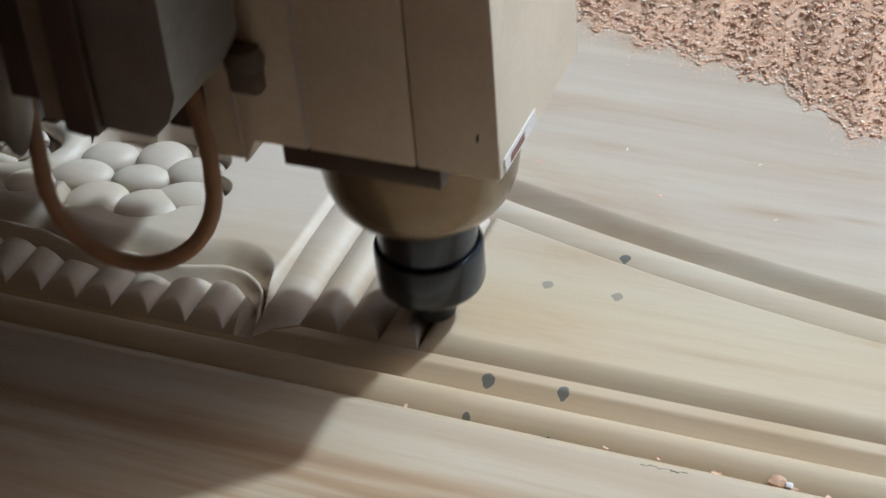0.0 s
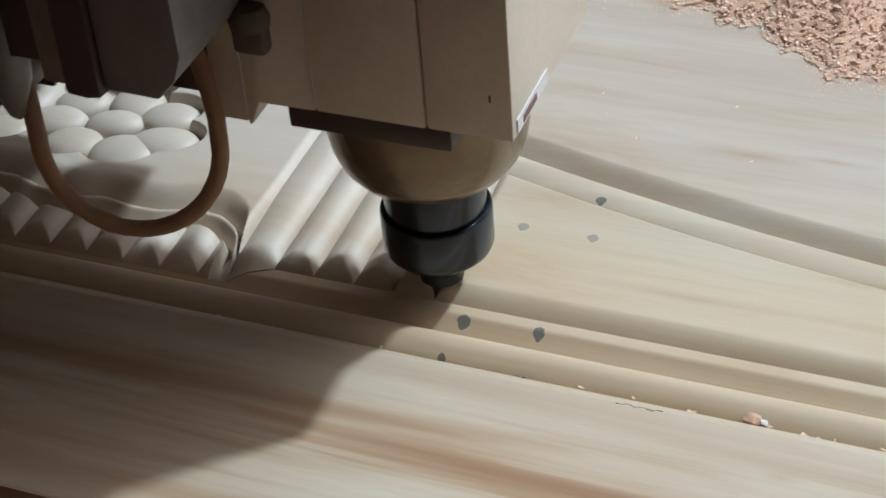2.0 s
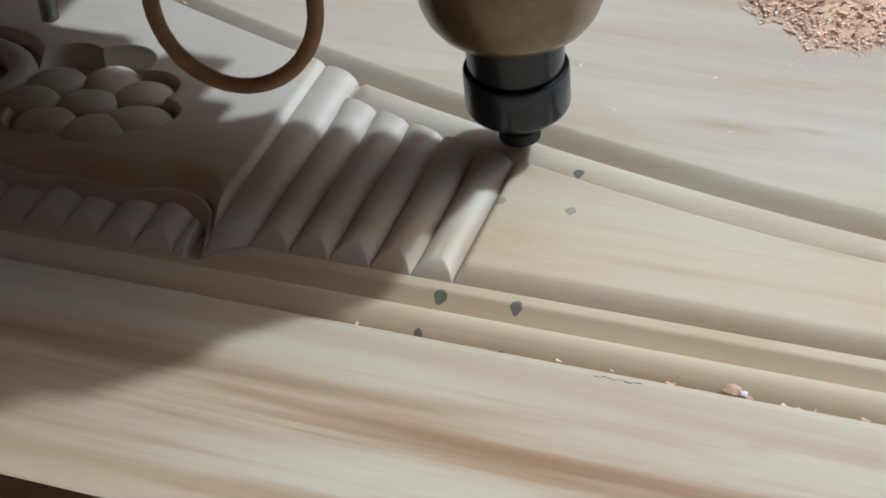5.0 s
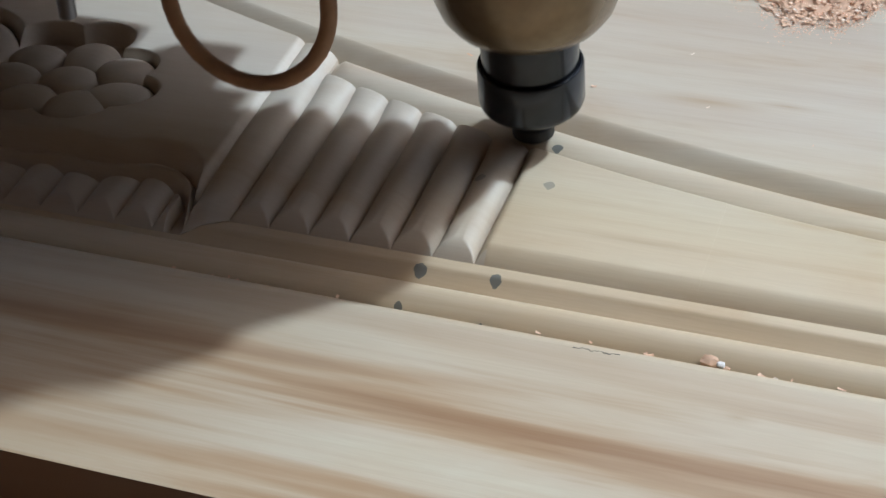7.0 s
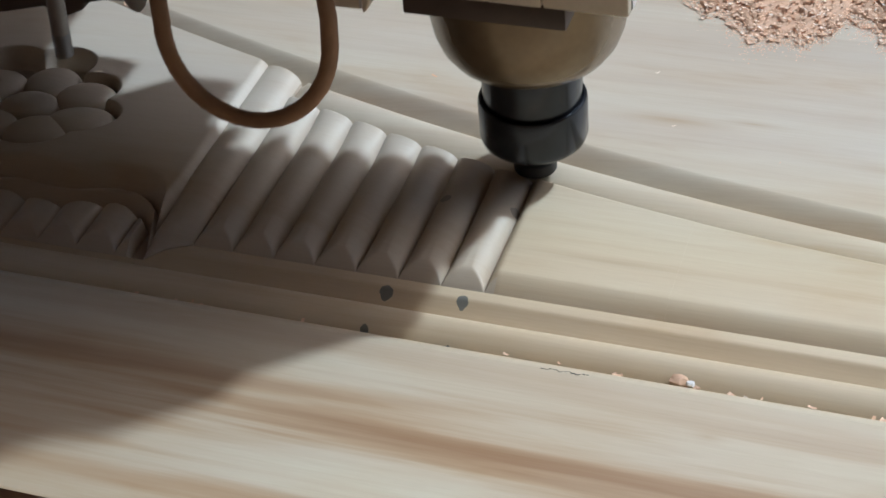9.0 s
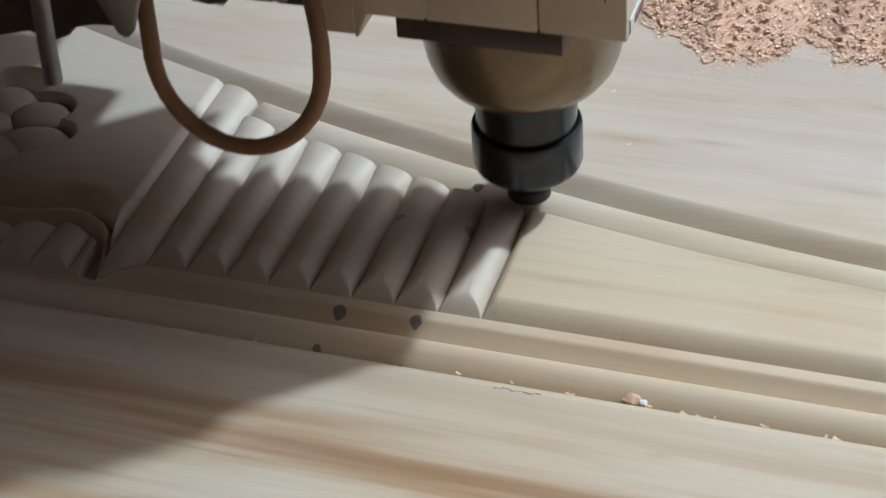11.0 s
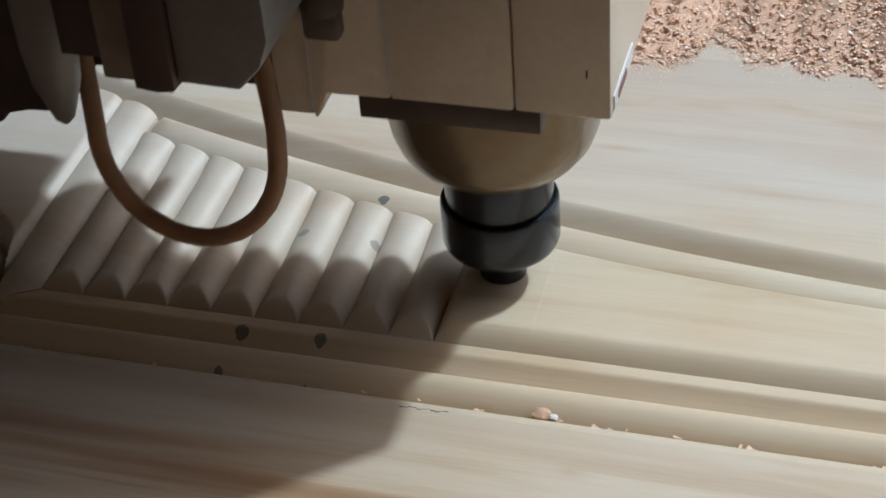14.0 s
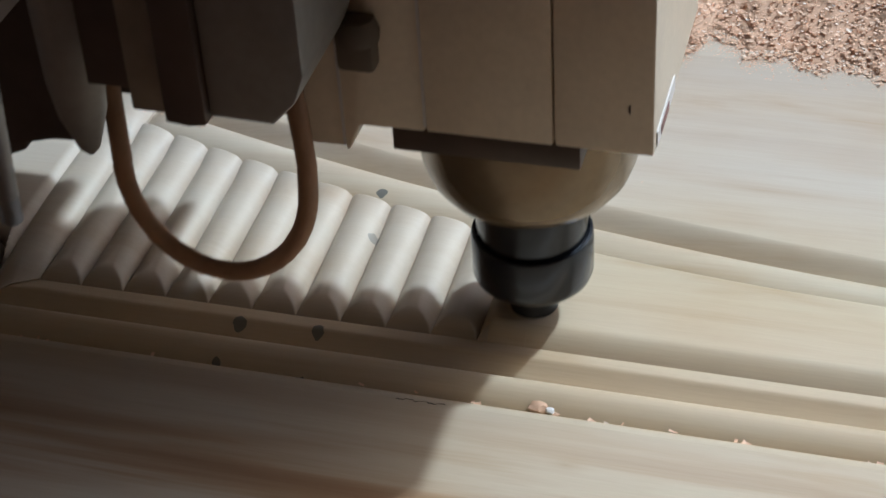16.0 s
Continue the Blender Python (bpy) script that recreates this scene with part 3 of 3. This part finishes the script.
part("side_cover", prism_bm([(-0.0166, 0.0760), (-0.0321, 0.0758), (-0.0350, 0.0686), (-0.0359, 0.0686), (-0.0359, 0.1780), (-0.0166, 0.1780)], FY, BY + 0.006, 0.0005), WHITE, head)
part("edge_plate", box_bm(-0.0452, -0.0362, FY + 0.0005, BY, 0.0690, 0.1780, 0.0006), WHITE, head)
bolt = part("bolt", box_bm(-0.0350, -0.0260, FY - 0.004, FY + 0.002, 0.0925, 0.1010, 0.0015), SMUDGE, head, "dusty dark clamp bolt")
part("bolt_cap", lathe_bm([(0.0001, 0.1005), (0.0050, 0.1005), (0.0052, 0.1030), (0.0040, 0.1060), (0.0001, 0.1065)], 24), SMUDGE, bolt).location = (-0.0300, FY - 0.002, 0)
lab = part("label", box_bm(0.0357, 0.0361, -0.0290, -0.0060, 0.0772, 0.0812, 0.0), LABEL, head, "small white label")
part("print", box_bm(0.0361, 0.0363, -0.0250, -0.0150, 0.0780, 0.0800, 0.0), RED, lab)
part("scratch", box_bm(0.0300, 0.0304, FY - 0.0002, FY + 0.001, 0.0870, 0.0890, 0.0), BROWN, head)
part("front_cover", box_bm(-0.0359, 0.0324, FY - 0.0100, FY - 0.0002, 0.1330, 0.1780, 0.0008), WHITE, head)
part("motor", box_bm(-0.0450, 0.0260, FY - 0.0100, BY, 0.1785, 0.2600, 0.003), WHITE, head)
# Pale strips stand in for the lit edges of the plate seams.
for sx in (-0.01645, -0.03605):
    part("seam_lit_edge", box_bm(sx - 0.0003, sx + 0.0003, FY - 0.0003, FY + 0.002, 0.0775 if sx > -0.03 else 0.0700, 0.1775, 0.0), LABEL, head, "pale strip added as a lit plate edge")
# carriage plates beside and before the housing
# Hidden blocks sized from the shadow they cast; the widest also screens sky light.
for x0, x1, back, low in ((-0.0580, -0.0465, 0.0400, 0.0750), (-0.0780, -0.0582, 0.0630, 0.0750), (-0.0930, -0.0782, 0.0500, 0.0760), (-0.1280, -0.0932, 0.0680, 0.0780), (-0.4200, -0.1282, 0.0930, 0.0760)):
    part("carriage_block", box_bm(x0, x1, -0.0300, back, low, 0.2600, 0.001), BROWN, head, "dark brown carriage block")
# Three unseen dark blocks, added only to keep sky light off the left ground.
part("sky_block_rail", box_bm(-0.4200, -0.1170, 0.0, 0.0515, 0.0450, 0.0755, 0.001), BROWN, head, "unseen dark block added to hide the low sky")
part("sky_block_beam", box_bm(-0.6000, -0.1500, 0.0935, 0.4500, 0.0850, 0.2590, 0.002), BROWN, head, "unseen dark beam added to block sky light")
part("sky_block_high", box_bm(-0.6000, -0.0300, 0.0420, 0.4000, 0.2620, 0.4600, 0.002), BROWN, head, "unseen dark block added high up to block sky light")
part("grey_plate", prism_bm([(-0.0300, 0.1120), (-0.0326, 0.1050), (-0.0378, 0.0993), (-0.0517, 0.0998), (-0.0512, 0.26), (-0.0300, 0.26)], -0.0670, -0.0335, 0.0006), GREY, head, "grey carriage plate")
part("dark_plate", prism_bm([(-0.0519, 0.0986), (-0.0560, 0.0978), (-0.0612, 0.0984), (-0.0600, 0.26), (-0.0515, 0.26)], -0.0690, -0.0302, 0.0006), BROWN, head, "dark brown carriage plate")
part("dusty_plate", box_bm(-0.0722, -0.0614, -0.0620, -0.0302, 0.0954, 0.26, 0.0008), DUSTY, head, "dust covered carriage plate")
part("inner_plate", box_bm(-0.0860, -0.0724, -0.0560, -0.0302, 0.0965, 0.26, 0.0008), BROWN, head, "dark brown carriage plate")
part("motor_bracket", prism_bm([(-0.0930, 0.0790), (-0.0945, 0.0735), (-0.1023, 0.0731), (-0.1095, 0.0712), (-0.1102, 0.0690), (-0.1166, 0.0660), (-0.1221, 0.0687), (-0.1400, 0.0640), (-0.2100, 0.0560), (-0.2100, 0.26), (-0.0870, 0.26)], -0.0470, -0.0302, 0.0008), BROWN, head, "dark brown motor bracket")
cone = part("funnel", lathe_bm([(0.0008, 0.0722), (0.0024, 0.0740), (0.0056, 0.0840), (0.0066, 0.0930), (0.0068, 0.1150), (0.0060, 0.1180)], 32), GREY, head, "grey dusty funnel")
cone.location = (-0.0900, -0.0520, 0.0025)
hang, ctr, rad = (-0.0640, -0.0450, 0.0668), Vector((0, 0, 0)), 0.0238
loop = [ctr + Vector((-rad, 0.010, 0.12)), ctr + Vector((-rad, 0.006, 0.06)), ctr + Vector((-rad * 1.01, 0.002, 0.03))]
loop = [loop[int(k)].lerp(loop[int(k) + 1], k - int(k)) for k in np.linspace(0, 1.999, 60)]
loop += [ctr + Vector((-rad * math.cos(a), -0.004 * math.sin(a), -rad * 1.04 * math.sin(a))) for a in np.linspace(0, math.pi, 90)]
loop += [ctr + Vector((rad * 1.0, 0.001, 0.007)), ctr + Vector((rad * 0.965, 0.002, 0.013)), ctr + Vector((rad * 0.90, 0.004, 0.020)), ctr + Vector((rad * 0.79, 0.007, 0.028)), ctr + Vector((rad * 0.62, 0.010, 0.036)), ctr + Vector((rad * 0.52, 0.012, 0.042))]
hose = part("hose_loop", tube_bm(loop, 0.0023, 14, 0.045), HOSE, head, "brown rubber hose bent into a loop")
stub = [Vector((-0.0790, -0.0960, 0.20)), Vector((-0.0800, -0.0980, 0.15)), Vector((-0.0815, -0.0995, 0.115)), Vector((-0.0822, -0.1000, 0.0990)), Vector((-0.0825, -0.1000, 0.0930))]
ks = np.linspace(0, len(stub) - 1.001, 110)
stub = [stub[int(k)].lerp(stub[int(k) + 1], k - int(k)) for k in ks]
part("hose_end", tube_bm(stub, 0.0020, 16, 0.01, 3, 0.09), GREY, head, "grey ribbed hose end")
clamp = part("hose_clamp", box_bm(-0.0860, -0.0740, -0.1030, -0.0540, 0.1400, 0.1500, 0.001), BROWN, head, "dark hose clamp arm")
fr = random.Random(21)
fringe = []
for x0, x1, y0, z0, cnt in ((-0.0720, -0.0616, -0.0612, 0.0956, 22), (-0.0608, -0.0520, -0.0680, 0.0984, 18), (-0.0515, -0.0400, -0.066, 0.0995, 8)):
    for k in range(cnt):
        fringe.append((fr.uniform(x0, x1), y0 + fr.uniform(0, 0.004), z0 + fr.uniform(-0.0012, 0.0002)))
tagged(flakes("dust_fringe", fringe, 0.0011, 8, head), kind="stuff")

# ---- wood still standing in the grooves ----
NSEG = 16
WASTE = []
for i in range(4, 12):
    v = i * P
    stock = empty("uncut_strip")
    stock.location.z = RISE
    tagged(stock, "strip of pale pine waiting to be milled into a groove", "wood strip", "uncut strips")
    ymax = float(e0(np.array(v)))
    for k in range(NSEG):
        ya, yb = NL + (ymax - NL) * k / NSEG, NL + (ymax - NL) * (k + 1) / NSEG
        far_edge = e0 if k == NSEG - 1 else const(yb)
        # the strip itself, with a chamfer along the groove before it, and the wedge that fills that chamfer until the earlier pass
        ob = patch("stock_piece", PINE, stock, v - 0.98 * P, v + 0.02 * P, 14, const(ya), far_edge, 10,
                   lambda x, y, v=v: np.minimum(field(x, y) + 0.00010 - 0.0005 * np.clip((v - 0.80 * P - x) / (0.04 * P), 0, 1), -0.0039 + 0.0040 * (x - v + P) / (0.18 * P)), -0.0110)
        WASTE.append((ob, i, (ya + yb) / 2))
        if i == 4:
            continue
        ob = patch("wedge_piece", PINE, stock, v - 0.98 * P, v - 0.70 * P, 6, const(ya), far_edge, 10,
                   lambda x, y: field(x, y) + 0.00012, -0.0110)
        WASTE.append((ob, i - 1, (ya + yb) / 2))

ROWS = [
    (0.0, 0.0375, 0.0124, 0.000), (0.5, 0.0375, 0.0631, 0.001), (0.75, 0.0400, 0.0710, 0.005), (1.0, 0.0450, 0.0697, 0.005), (1.2, 0.0500, 0.0665, 0.002), (1.5, 0.0500, 0.0556, 0.001),
    (2.0, 0.0500, 0.0055, 0.000), (2.13, 0.0500, 0.0025, 0.000), (2.5, 0.0500, 0.0395, 0.001), (3.0, 0.0500, 0.0640, 0.006), (3.2, 0.0560, 0.0670, 0.006),
    (3.5, 0.0625, 0.0613, 0.002), (4.0, 0.0625, 0.0230, 0.000), (4.3, 0.0625, 0.0030, 0.000), (4.7, 0.0625, 0.0370, 0.001), (5.05, 0.0630, 0.0620, 0.004), (5.3, 0.0700, 0.0640, 0.006),
    (5.6, 0.0750, 0.0540, 0.001), (6.1, 0.0750, 0.0100, 0.000), (6.35, 0.0750, 0.0030, 0.000), (6.5, 0.0750, 0.0085, 0.000), (7.0, 0.0750, 0.0550, 0.001), (7.25, 0.0790, 0.0620, 0.006),
    (7.5, 0.0862, 0.0580, 0.006), (8.0, 0.0875, 0.0395, 0.001), (8.45, 0.0875, 0.0030, 0.000), (8.55, 0.0875, 0.0050, 0.000), (9.0, 0.0875, 0.0506, 0.001), (9.2, 0.0890, 0.0570, 0.004),
    (9.45, 0.0970, 0.0560, 0.005), (9.7, 0.1000, 0.0480, 0.001), (10.2, 0.1000, 0.0080, 0.000), (10.42, 0.1000, 0.0030, 0.000), (10.9, 0.1000, 0.0400, 0.001), (11.2, 0.1020, 0.0550, 0.005),
    (11.5, 0.1105, 0.0510, 0.004), (12.0, 0.1125, 0.0330, 0.001), (12.45, 0.1125, 0.0020, 0.000), (12.55, 0.1125, 0.0060, 0.000), (13.0, 0.1125, 0.0460, 0.001), (13.25, 0.1150, 0.0540, 0.006),
    (13.5, 0.1240, 0.0465, 0.006), (14.0, 0.1250, 0.0254, 0.000), (14.35, 0.1250, 0.0050, 0.000), (14.5, 0.1250, 0.0120, 0.000), (15.0, 0.1250, 0.0427, 0.005), (15.2, 0.1300, 0.0460, 0.006),
    (15.5, 0.1375, 0.0408, 0.004), (16.0, 0.1375, 0.0113, 0.000),
]


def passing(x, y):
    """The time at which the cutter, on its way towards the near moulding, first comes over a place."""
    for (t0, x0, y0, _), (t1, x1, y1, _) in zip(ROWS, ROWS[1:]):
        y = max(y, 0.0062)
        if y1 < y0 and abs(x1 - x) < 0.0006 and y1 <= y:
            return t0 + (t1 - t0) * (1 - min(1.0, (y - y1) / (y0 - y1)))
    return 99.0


def motions():
    walk(head, [(t, pose(x, y, z)) for t, x, y, z in ROWS])
    # the loop of hose twists a little as the head travels
    walk(hose, [(t, pose(*hang, 0, 0, turn)) for t, turn in ((0.0, 9), (3.0, 15), (4.2, 10), (7.0, 0), (9.2, 1), (12.5, -2), (15.5, -5), (16.0, -5))])
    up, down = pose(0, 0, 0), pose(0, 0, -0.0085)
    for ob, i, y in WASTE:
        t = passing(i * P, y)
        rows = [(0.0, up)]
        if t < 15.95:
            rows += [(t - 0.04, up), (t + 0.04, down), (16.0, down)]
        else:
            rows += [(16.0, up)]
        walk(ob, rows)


motions()
